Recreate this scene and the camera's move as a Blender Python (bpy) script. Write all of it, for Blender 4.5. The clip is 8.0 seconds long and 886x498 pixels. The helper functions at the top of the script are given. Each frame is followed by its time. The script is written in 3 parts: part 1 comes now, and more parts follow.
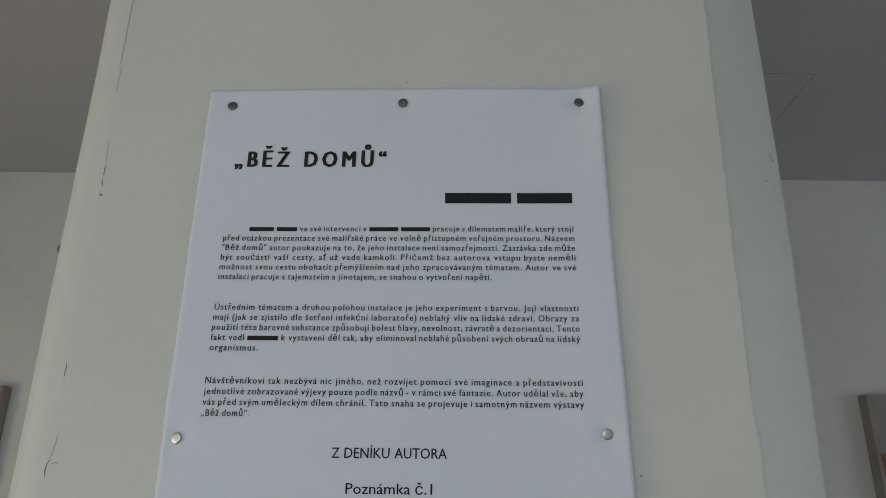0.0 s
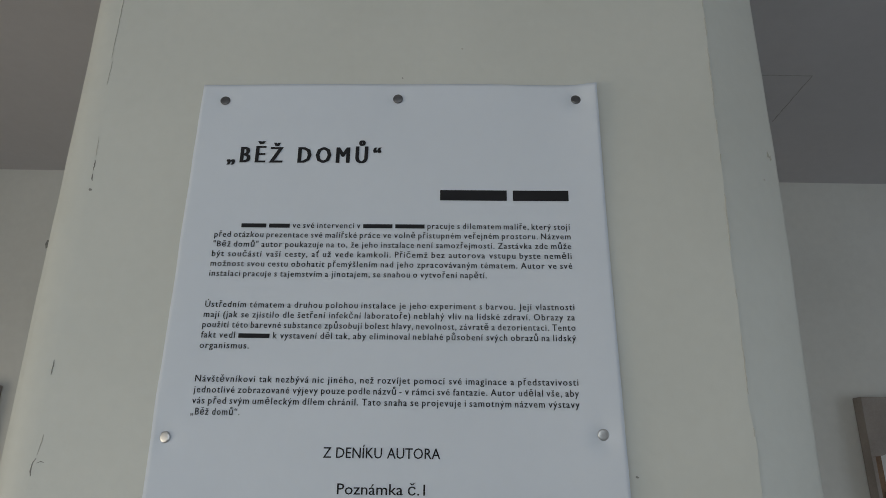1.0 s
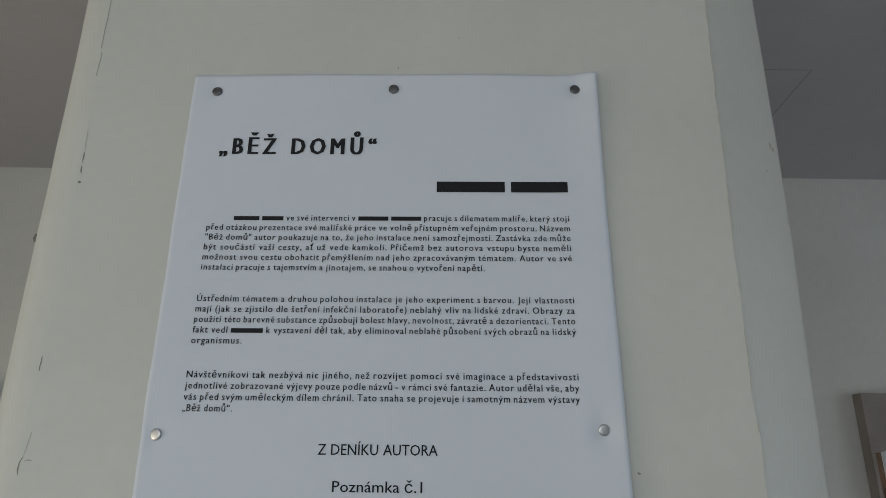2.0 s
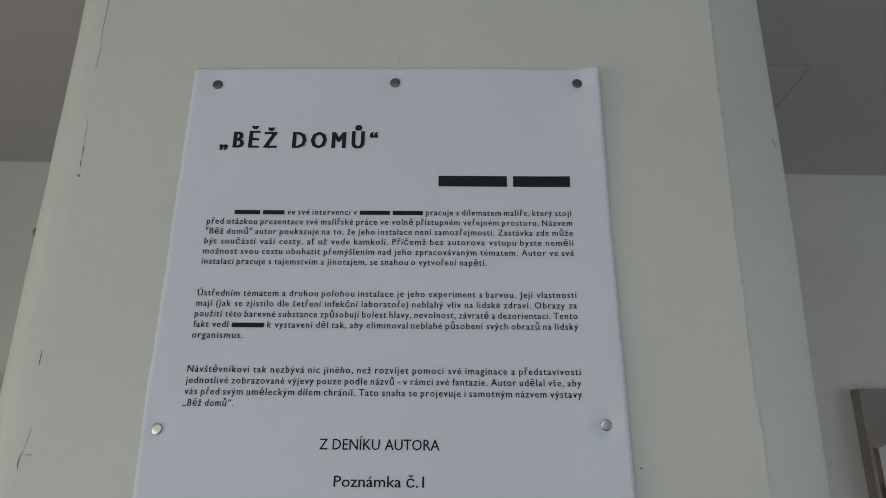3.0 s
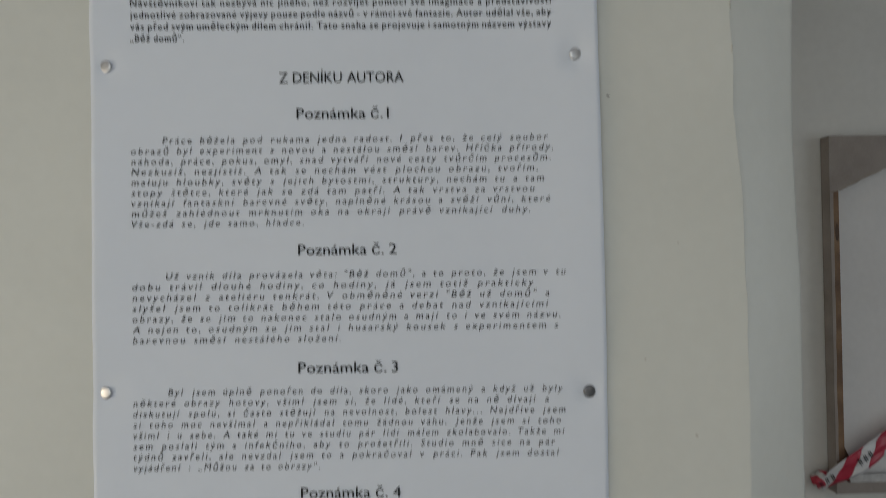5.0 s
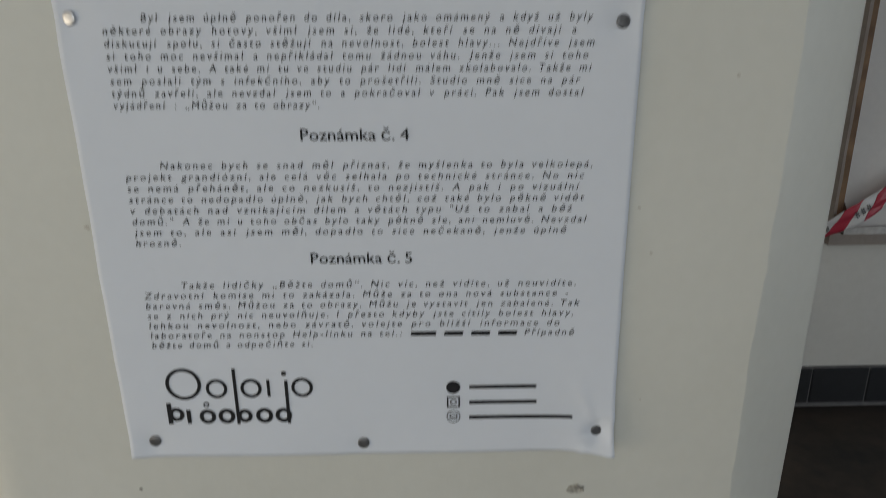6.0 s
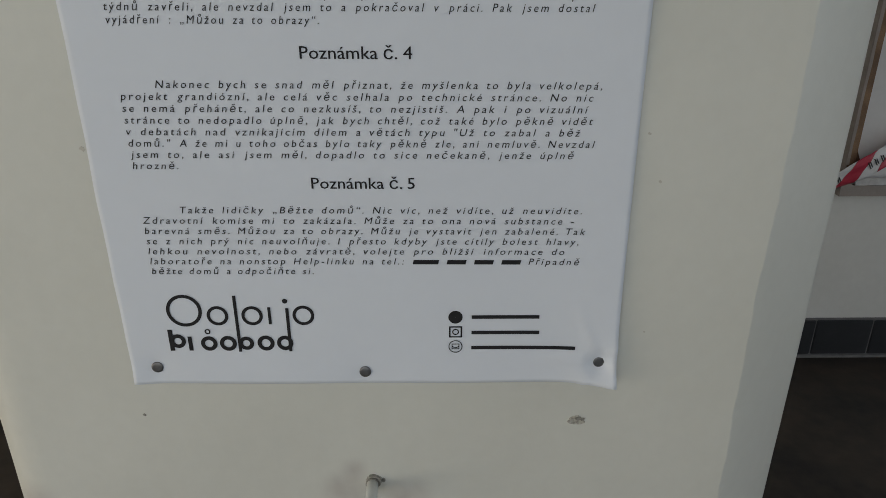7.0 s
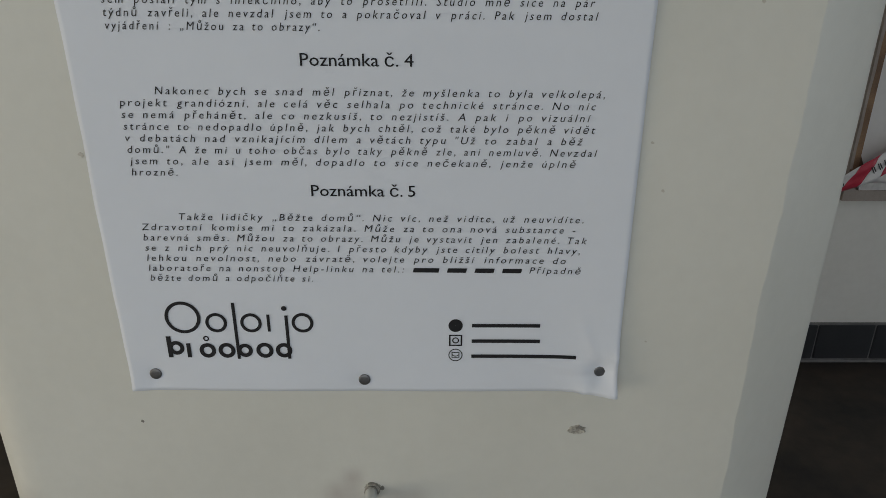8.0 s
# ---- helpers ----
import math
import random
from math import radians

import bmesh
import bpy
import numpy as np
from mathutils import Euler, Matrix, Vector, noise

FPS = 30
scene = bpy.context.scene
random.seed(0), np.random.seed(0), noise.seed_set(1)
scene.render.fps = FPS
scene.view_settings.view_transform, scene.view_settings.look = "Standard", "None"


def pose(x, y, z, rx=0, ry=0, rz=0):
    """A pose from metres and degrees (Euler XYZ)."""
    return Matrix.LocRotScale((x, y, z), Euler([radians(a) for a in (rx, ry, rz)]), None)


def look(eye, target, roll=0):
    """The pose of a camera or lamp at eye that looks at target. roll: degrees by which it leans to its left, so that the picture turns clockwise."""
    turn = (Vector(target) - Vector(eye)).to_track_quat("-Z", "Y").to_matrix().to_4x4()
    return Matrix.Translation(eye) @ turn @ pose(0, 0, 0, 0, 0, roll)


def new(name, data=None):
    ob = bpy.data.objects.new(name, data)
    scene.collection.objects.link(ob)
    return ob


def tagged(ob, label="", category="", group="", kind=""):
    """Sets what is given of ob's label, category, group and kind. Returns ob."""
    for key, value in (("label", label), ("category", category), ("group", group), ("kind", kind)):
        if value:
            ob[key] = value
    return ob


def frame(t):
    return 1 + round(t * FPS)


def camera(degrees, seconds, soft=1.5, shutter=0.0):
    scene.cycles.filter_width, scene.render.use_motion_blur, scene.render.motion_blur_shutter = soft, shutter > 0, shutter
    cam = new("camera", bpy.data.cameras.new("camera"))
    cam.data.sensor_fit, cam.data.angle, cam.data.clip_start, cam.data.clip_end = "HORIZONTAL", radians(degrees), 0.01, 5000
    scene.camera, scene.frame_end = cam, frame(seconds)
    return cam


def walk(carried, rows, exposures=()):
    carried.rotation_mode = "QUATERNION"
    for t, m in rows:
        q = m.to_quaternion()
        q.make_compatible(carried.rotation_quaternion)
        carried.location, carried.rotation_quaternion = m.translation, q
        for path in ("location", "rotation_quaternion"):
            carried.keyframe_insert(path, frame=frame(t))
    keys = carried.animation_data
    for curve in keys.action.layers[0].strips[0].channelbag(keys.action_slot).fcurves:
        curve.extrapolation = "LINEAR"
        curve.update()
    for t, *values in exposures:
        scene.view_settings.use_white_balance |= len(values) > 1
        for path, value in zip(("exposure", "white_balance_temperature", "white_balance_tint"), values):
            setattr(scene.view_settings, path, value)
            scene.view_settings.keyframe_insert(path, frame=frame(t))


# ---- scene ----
cam = camera(68.9, 8.0, soft=0.8, shutter=0.3)
PATH = [
    (0, (0.062, -0.619, 1.535), (0.014, 1.279, 2.166), 0.6),
    (0.5, (0.059, -0.61, 1.534), (0.02, 1.287, 2.166), 0.7),
    (1, (0.063, -0.61, 1.534), (0.028, 1.286, 2.169), 0.8),
    (1.5, (0.065, -0.601, 1.533), (0.033, 1.295, 2.168), 0.6),
    (3, (0.06, -0.593, 1.532), (0.038, 1.309, 2.151), 0.6),
    (3.5, (0.062, -0.592, 1.53), (0.045, 1.311, 2.145), 0.3),
    (4, (0.063, -0.585, 1.504), (0.055, 1.331, 2.077), -0.0),
    (4.2, (0.062, -0.575, 1.478), (0.067, 1.359, 1.988), -0.1),
    (5.3, (0.076, -0.538, 1.353), (0.114, 1.453, 1.169), -0.9),
    (5.5, (0.076, -0.528, 1.326), (0.11, 1.447, 1.014), -0.8),
    (5.9, (0.063, -0.515, 1.273), (0.106, 1.413, 0.743), -0.7),
    (6, (0.063, -0.507, 1.257), (0.091, 1.402, 0.66), -0.6),
    (6.5, (0.06, -0.496, 1.233), (0.078, 1.363, 0.496), -0.5),
    (7, (0.065, -0.504, 1.232), (0.074, 1.358, 0.503), -0.2),
    (7.5, (0.066, -0.505, 1.233), (0.07, 1.359, 0.508), 0.0),
    (8, (0.066, -0.498, 1.237), (0.07, 1.364, 0.508), 0.1),
]
walk(cam, [(t, look(eye, target, roll)) for t, eye, target, roll in PATH],
     [(0.0, -0.05, 6330, 10), (4.2, -0.03, 6330, 10), (5.3, 0.04, 6750, 11), (6.3, -0.05, 6620, 11), (8.0, -0.05, 6620, 11)])


# ---- world and light ----
world = bpy.data.worlds.new("sky")
scene.world = world
world.use_nodes = True
_nt = world.node_tree
_sky = _nt.nodes.new("ShaderNodeTexSky")
_sky.sky_type, _sky.sun_disc = "NISHITA", False
_sky.sun_elevation, _sky.sun_rotation = radians(35), radians(200)
_nt.links.new(_sky.outputs[0], _nt.nodes["Background"].inputs[0])
_nt.nodes["Background"].inputs[1].default_value = 0.08


def area_lamp(name, eye, target, wide, high, watts, colour):
    lamp = bpy.data.lights.new(name, "AREA")
    lamp.shape, lamp.size, lamp.size_y = "RECTANGLE", wide, high
    lamp.energy, lamp.color = watts, colour
    ob = new(name, lamp)
    ob.matrix_world = look(eye, target)
    return ob


# daylight from the street side behind the camera; both passage ends get added, unseen lamps
REAR, WEST, EAST = -2.6, -2.7, 3.4
area_lamp("daylight_street", (-0.6, REAR - 0.02, 1.40), (-0.6, 0, 1.40), 2.8, 1.7, 16.5, (0.80, 0.925, 1.0))
# low warm lamp added to brighten the column's lower left
area_lamp("added_west_light", (WEST - 0.02, -1.15, 0.70), (0.0, -1.15, 0.70), 1.7, 1.1, 24, (1.0, 0.89, 0.70))
# cool lamp added to brighten the chamfer and the wall on the right
area_lamp("added_east_light", (EAST + 0.02, -0.6, 1.25), (0.0, -0.6, 1.25), 2.0, 1.8, 12.5, (0.80, 0.905, 1.0))


# ---- materials ----
def material(name, base, rough=0.6, metal=0.0):
    m = bpy.data.materials.new(name)
    m.use_nodes = True
    b = m.node_tree.nodes["Principled BSDF"]
    b.inputs["Base Color"].default_value = (*base, 1)
    b.inputs["Roughness"].default_value = rough
    b.inputs["Metallic"].default_value = metal
    return m


def mottled(name, dark, light, scale, rough=(0.5, 0.7), bump=0.0, bump_scale=200.0, detail=6.0, fine=None, metal=0.0, bump_far=0.001):
    """Two scales of colour noise, roughness noise and a fine bump, in object metres."""
    m = material(name, light, rough[0], metal)
    nt, b = m.node_tree, m.node_tree.nodes["Principled BSDF"]
    co = nt.nodes.new("ShaderNodeTexCoord")

    def noise_node(s, d):
        n = nt.nodes.new("ShaderNodeTexNoise")
        n.inputs["Scale"].default_value, n.inputs["Detail"].default_value = s, d
        nt.links.new(co.outputs["Object"], n.inputs["Vector"])
        return n
    big, small = noise_node(scale, detail), noise_node(fine or scale * 14, 4.0)
    mix = nt.nodes.new("ShaderNodeMix")
    mix.data_type = "FLOAT"
    mix.inputs[0].default_value = 0.3
    nt.links.new(big.outputs["Fac"], mix.inputs[2])
    nt.links.new(small.outputs["Fac"], mix.inputs[3])
    ramp = nt.nodes.new("ShaderNodeValToRGB")
    ramp.color_ramp.elements[0].position, ramp.color_ramp.elements[1].position = 0.32, 0.68
    ramp.color_ramp.elements[0].color, ramp.color_ramp.elements[1].color = (*dark, 1), (*light, 1)
    nt.links.new(mix.outputs[0], ramp.inputs[0])
    nt.links.new(ramp.outputs[0], b.inputs["Base Color"])
    rr = nt.nodes.new("ShaderNodeMapRange")
    rr.inputs["To Min"].default_value, rr.inputs["To Max"].default_value = rough
    nt.links.new(big.outputs["Fac"], rr.inputs["Value"])
    nt.links.new(rr.outputs[0], b.inputs["Roughness"])
    if bump:
        bn = noise_node(bump_scale, 3.0)
        add = nt.nodes.new("ShaderNodeMath")
        add.operation = "ADD"
        bp = nt.nodes.new("ShaderNodeBump")
        bp.inputs["Strength"].default_value, bp.inputs["Distance"].default_value = bump, bump_far
        nt.links.new(bn.outputs["Fac"], add.inputs[0])
        nt.links.new(big.outputs["Fac"], add.inputs[1])
        nt.links.new(add.outputs[0], bp.inputs["Height"])
        nt.links.new(bp.outputs[0], b.inputs["Normal"])
    return m


CREAM = mottled("cream_painted_plaster", (0.652, 0.652, 0.598), (0.712, 0.712, 0.658), 5.0, (0.38, 0.55), 0.35, 90.0, bump_far=0.0008)


def blotched(m, places, colour, strength):
    """Mixes in a darker tint with a cloudy outline round each (x, z, radius) of the column's front."""
    nt, b = m.node_tree, m.node_tree.nodes["Principled BSDF"]
    co = nt.nodes.new("ShaderNodeTexCoord")
    cloud = nt.nodes.new("ShaderNodeTexNoise")
    cloud.inputs["Scale"].default_value, cloud.inputs["Detail"].default_value = 38.0, 4.0
    nt.links.new(co.outputs["Object"], cloud.inputs["Vector"])
    base = b.inputs["Base Color"].links[0].from_socket
    for x, z, r in places:
        far = nt.nodes.new("ShaderNodeVectorMath")
        far.operation = "DISTANCE"
        far.inputs[1].default_value = (x, 0, z)
        nt.links.new(co.outputs["Object"], far.inputs[0])
        near = nt.nodes.new("ShaderNodeMapRange")
        near.interpolation_type = "SMOOTHSTEP"
        near.inputs["From Min"].default_value, near.inputs["From Max"].default_value = r, 0.0
        near.inputs["To Max"].default_value = strength * 2
        nt.links.new(far.outputs["Value"], near.inputs["Value"])
        mul = nt.nodes.new("ShaderNodeMath")
        mul.operation = "MULTIPLY"
        nt.links.new(near.outputs[0], mul.inputs[0])
        nt.links.new(cloud.outputs["Fac"], mul.inputs[1])
        mix = nt.nodes.new("ShaderNodeMix")
        mix.data_type = "RGBA"
        nt.links.new(mul.outputs[0], mix.inputs[0])
        nt.links.new(base, mix.inputs[6])
        mix.inputs[7].default_value = (*colour, 1)
        base = mix.outputs[2]
    nt.links.new(base, b.inputs["Base Color"])


blotched(CREAM, ((-0.028, 0.780, 0.034), (-0.019, 0.806, 0.018), (0.032, 0.772, 0.034), (-0.335, 0.770, 0.030)), (0.36, 0.31, 0.30), 0.42)
WHITE_WALL = mottled("white_wall_paint", (0.67, 0.66, 0.62), (0.75, 0.74, 0.70), 3.0, (0.6, 0.8), 0.3, 120.0)
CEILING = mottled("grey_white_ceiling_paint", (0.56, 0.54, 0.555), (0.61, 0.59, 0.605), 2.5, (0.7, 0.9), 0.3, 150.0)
FLOOR = mottled("dark_stone_floor", (0.012, 0.010, 0.009), (0.062, 0.046, 0.034), 5.0, (0.55, 0.75), 0.3, 60.0, fine=22.0)
TILE = mottled("black_glazed_tile", (0.020, 0.021, 0.024), (0.034, 0.036, 0.040), 9.0, (0.3, 0.5), 0.2, 40.0)
GROUT = mottled("grey_grout", (0.12, 0.118, 0.12), (0.20, 0.196, 0.20), 30.0, (0.8, 0.95), 0.5, 300.0)
PAPER = mottled("white_paper", (0.735, 0.775, 0.845), (0.765, 0.805, 0.875), 5.0, (0.72, 0.80))
INK = material("black_print_ink", (0.012, 0.012, 0.015), 0.85)
# one pin metal in two tones: dark and bright reflections put into the colour
PIN_DARK = mottled("pin_metal_dark_reflection", (0.13, 0.13, 0.135), (0.21, 0.21, 0.215), 240.0, (0.40, 0.52), metal=1.0)
PIN_LIT = mottled("pin_metal_bright_reflection", (0.52, 0.52, 0.53), (0.66, 0.66, 0.67), 240.0, (0.34, 0.46), metal=1.0)
CANVAS = mottled("taupe_primed_canvas", (0.27, 0.235, 0.210), (0.37, 0.325, 0.295), 14.0, (0.75, 0.9), 0.6, 900.0, bump_far=0.0005)
CANVAS_BACK = mottled("pale_canvas_back", (0.68, 0.665, 0.65), (0.76, 0.745, 0.73), 4.0, (0.7, 0.85), 0.5, 800.0, bump_far=0.0005)
FRAYED = mottled("frayed_white_canvas_edge", (0.45, 0.44, 0.43), (0.66, 0.65, 0.64), 60.0, (0.8, 0.95), 0.8, 500.0)
PINE = mottled("pine_stretcher", (0.13, 0.070, 0.038), (0.29, 0.175, 0.095), 16.0, (0.55, 0.75), 0.3, 120.0)
# dark brown of the pine knots, also of the wedge that imitates corner shade
KNOT_AND_SHADE = mottled("pine_knot_and_corner_shade", (0.05, 0.025, 0.012), (0.11, 0.06, 0.03), 60.0, (0.5, 0.7))
TAPE_RED = mottled("red_plastic_tape", (0.40, 0.025, 0.05), (0.52, 0.045, 0.08), 25.0, (0.28, 0.4), 0.3, 60.0)
TAPE_WHITE = mottled("white_plastic_tape", (0.62, 0.61, 0.61), (0.74, 0.73, 0.73), 25.0, (0.28, 0.4), 0.3, 60.0)
TAPE_INK = material("black_tape_print", (0.03, 0.03, 0.032), 0.5)
PEG = mottled("white_plastic_dowel", (0.60, 0.62, 0.60), (0.70, 0.72, 0.70), 60.0, (0.35, 0.5), 0.2, 300.0)
RAW = mottled("bare_grey_plaster", (0.20, 0.19, 0.165), (0.66, 0.64, 0.57), 340.0, (0.8, 0.95), 0.8, 700.0)
# dark tone of the scuffs, also of the shade painted into holes and gaps
SCUFF_AND_GAP = mottled("dark_scuff_and_gap_shade", (0.13, 0.125, 0.11), (0.38, 0.36, 0.32), 260.0, (0.7, 0.9))
CRACK = mottled("grey_hairline_crack", (0.29, 0.275, 0.27), (0.50, 0.48, 0.47), 60.0, (0.7, 0.9))
FAINT = mottled("faint_grey_scuff", (0.48, 0.455, 0.40), (0.63, 0.605, 0.54), 300.0, (0.7, 0.9))
FRAME_GREY = material("grey_window_frame", (0.35, 0.36, 0.37), 0.4)
GLASS = material("window_glass", (1, 1, 1), 0.02)
GLASS.node_tree.nodes["Principled BSDF"].inputs["Transmission Weight"].default_value = 1.0


# ---- building helpers ----
def mesh_from(name, verts, faces, mat, smooth=False):
    me = bpy.data.meshes.new(name)
    me.from_pydata([tuple(v) for v in verts], [], faces)
    me.materials.append(mat)
    if smooth:
        for p in me.polygons:
            p.use_smooth = True
    me.update()
    return me


def part(name, data, material_, parent, label=""):
    """Links a bmesh or mesh as one mesh object under a thing or a part."""
    if isinstance(data, bmesh.types.BMesh):
        me = bpy.data.meshes.new(name)
        data.normal_update()
        data.to_mesh(me)
        data.free()
        me.materials.append(material_)
    else:
        me = data
    ob = new(name, me)
    if parent is not None:
        ob.parent = parent
        ob.matrix_parent_inverse = parent.matrix_world.inverted()
    return tagged(ob, label)


def box(bm, x0, x1, y0, y1, z0, z1, bevel=0.0, segments=1):
    made = bmesh.ops.create_cube(bm, size=1.0, matrix=Matrix.Translation(((x0 + x1) / 2, (y0 + y1) / 2, (z0 + z1) / 2)) @ Matrix.Diagonal((x1 - x0, y1 - y0, z1 - z0, 1)))
    if bevel:
        edges = list({e for v in made["verts"] for e in v.link_edges})
        bmesh.ops.bevel(bm, geom=edges, offset=bevel, segments=segments, affect="EDGES")
    return bm


def box_bm(*a, **k):
    return box(bmesh.new(), *a, **k)


def lathe(profile, steps=28):
    """A closed turned form along +z from (radius, height) pairs."""
    verts, faces = [], []
    for r, h in profile:
        for i in range(steps):
            a = 2 * math.pi * i / steps
            verts.append((r * math.cos(a), r * math.sin(a), h))
    for j in range(len(profile) - 1):
        for i in range(steps):
            k = (i + 1) % steps
            faces.append((j * steps + i, j * steps + k, (j + 1) * steps + k, (j + 1) * steps + i))
    faces.append(tuple(range(steps))[::-1])
    faces.append(tuple((len(profile) - 1) * steps + i for i in range(steps)))
    return verts, faces


# ---- setting ----
WALL_Y, CEIL_Z, GROUND, TOP = 1.459, 2.495, 0.060, 2.62


def slab(name, bm, mat, label, category):
    return tagged(part(name, bm, mat, None), label, category, kind="structure")


def pierced(along, a0, a1, b0, b1, holes):
    """A wall from a0 to a1 along x or y, b0 to b1 thick, with window openings (from, to, sill, head)."""
    bm = bmesh.new()

    def block(u0, u1, z0, z1):
        if along == "x":
            box(bm, u0, u1, b0, b1, z0, z1)
        else:
            box(bm, b0, b1, u0, u1, z0, z1)
    u = a0
    for h0, h1, sill, head in holes:
        block(u, h0, GROUND, TOP)
        block(h0, h1, GROUND, sill)
        block(h0, h1, head, TOP)
        u = h1
    block(u, a1, GROUND, TOP)
    return bm


floor = slab("floor", box_bm(WEST - 0.3, EAST + 0.3, REAR - 0.3, WALL_Y + 0.2, GROUND - 0.12, GROUND), FLOOR, "dark brown-black mottled stone floor", "floor")
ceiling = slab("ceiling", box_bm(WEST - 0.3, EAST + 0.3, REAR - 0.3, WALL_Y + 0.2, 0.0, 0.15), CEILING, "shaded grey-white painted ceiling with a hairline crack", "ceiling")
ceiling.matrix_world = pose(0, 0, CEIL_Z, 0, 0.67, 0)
bpy.context.view_layer.update()
wall_north = slab("wall_north", pierced("x", WEST, EAST, WALL_Y, WALL_Y + 0.2, ()), WHITE_WALL, "plain off-white painted wall behind the column", "wall")
# unseen walls that close the room; their openings are placed to suit the lamps
slab("wall_south", pierced("x", WEST, EAST, REAR - 0.25, REAR, ((-2.0, 0.8, 0.55, 2.25),)), WHITE_WALL, "unseen off-white wall with an assumed wide window opening", "wall")
slab("wall_east", pierced("y", REAR - 0.25, WALL_Y + 0.2, EAST, EAST + 0.25, ((-1.6, 0.4, 0.35, 2.15),)), WHITE_WALL, "unseen off-white end wall with a window opening added for a lamp", "wall")
slab("wall_west", pierced("y", REAR - 0.25, WALL_Y + 0.2, WEST - 0.25, WEST, ((-2.0, -0.3, 0.15, 1.25),)), WHITE_WALL, "unseen off-white end wall with a low window opening added for a lamp", "wall")


def window(n, middle, turn, wide, high):
    """A glazed grey frame, unseen, added round a lamp; its breadth lies along local x."""
    win = tagged(new("window_%d" % n), "unseen grey-framed window added where a daylight lamp stands", "window", kind="structure")
    win.matrix_world = pose(*middle, 0, 0, turn)
    bpy.context.view_layer.update()
    m = win.matrix_world
    bm = bmesh.new()
    w, h = wide / 2, high / 2
    for a in (-w, w - 0.06):
        box(bm, a, a + 0.06, -0.03, 0.03, -h, h)
    for a in (-h, h - 0.06):
        box(bm, -w + 0.06, w - 0.06, -0.03, 0.03, a, a + 0.06)
    bm.transform(m)
    part("window_frame", bm, FRAME_GREY, win)
    bm = box_bm(-w + 0.06, w - 0.06, -0.003, 0.003, -h + 0.06, h - 0.06)
    bm.transform(m)
    part("pane", bm, GLASS, win).visible_shadow = False


window(1, (-0.6, REAR - 0.18, 1.40), 0, 2.8, 1.7)
window(2, (EAST + 0.18, -0.6, 1.25), 90, 2.0, 1.8)
window(3, (WEST - 0.18, -1.15, 0.70), 90, 1.7, 1.1)


def ceiling_at(x):
    return CEIL_Z - x * math.tan(radians(0.67))


def ceiling_crack():
    """A thin open corner of lines, standing 1 mm under the ceiling."""
    bm = bmesh.new()
    corner = Vector((0.968, 0.818, 0))
    for end in (Vector((0.80, 0.817, 0)), Vector((0.974, 1.047, 0))):
        d = (end - corner)
        side = Vector((-d.y, d.x, 0)).normalized() * 0.0012
        steps = 14
        rows = []
        for i in range(steps + 1):
            p = corner + d * i / steps + side * random.uniform(-0.9, 0.9)
            w = side * random.uniform(0.6, 1.1)
            rows.append([bm.verts.new((*(p + s * w).xy, zz)) for s, zz in ((1, ceiling_at(p.x) + 0.0004), (1, ceiling_at(p.x) - 0.0006), (-1, ceiling_at(p.x) - 0.0006), (-1, ceiling_at(p.x) + 0.0004))])
        for a, b in zip(rows, rows[1:]):
            for i in range(3):
                bm.faces.new((a[i], a[i + 1], b[i + 1], b[i]))
    return bm


part("hairline_crack", ceiling_crack(), CRACK, ceiling, "thin dark crack in the paint")

# ---- column ----
def wobble(z, k, amount):
    return amount * noise.noise((k * 7.3, z * 3.1, 0.5)) + amount * 0.5 * noise.noise((k * 3.7, z * 19.0, 2.5))


def front_edge(z):
    """Where the column's front meets its right-hand chamfer; the plaster there is not quite straight."""
    return float(np.interp(z, (1.0, 1.15, 1.3, 1.43, 1.52, 1.6, 1.7, 1.83, 2.04), (0.340, 0.343, 0.345, 0.343, 0.337, 0.3355, 0.3365, 0.339, 0.343))) + wobble(z, 1, 0.0014)


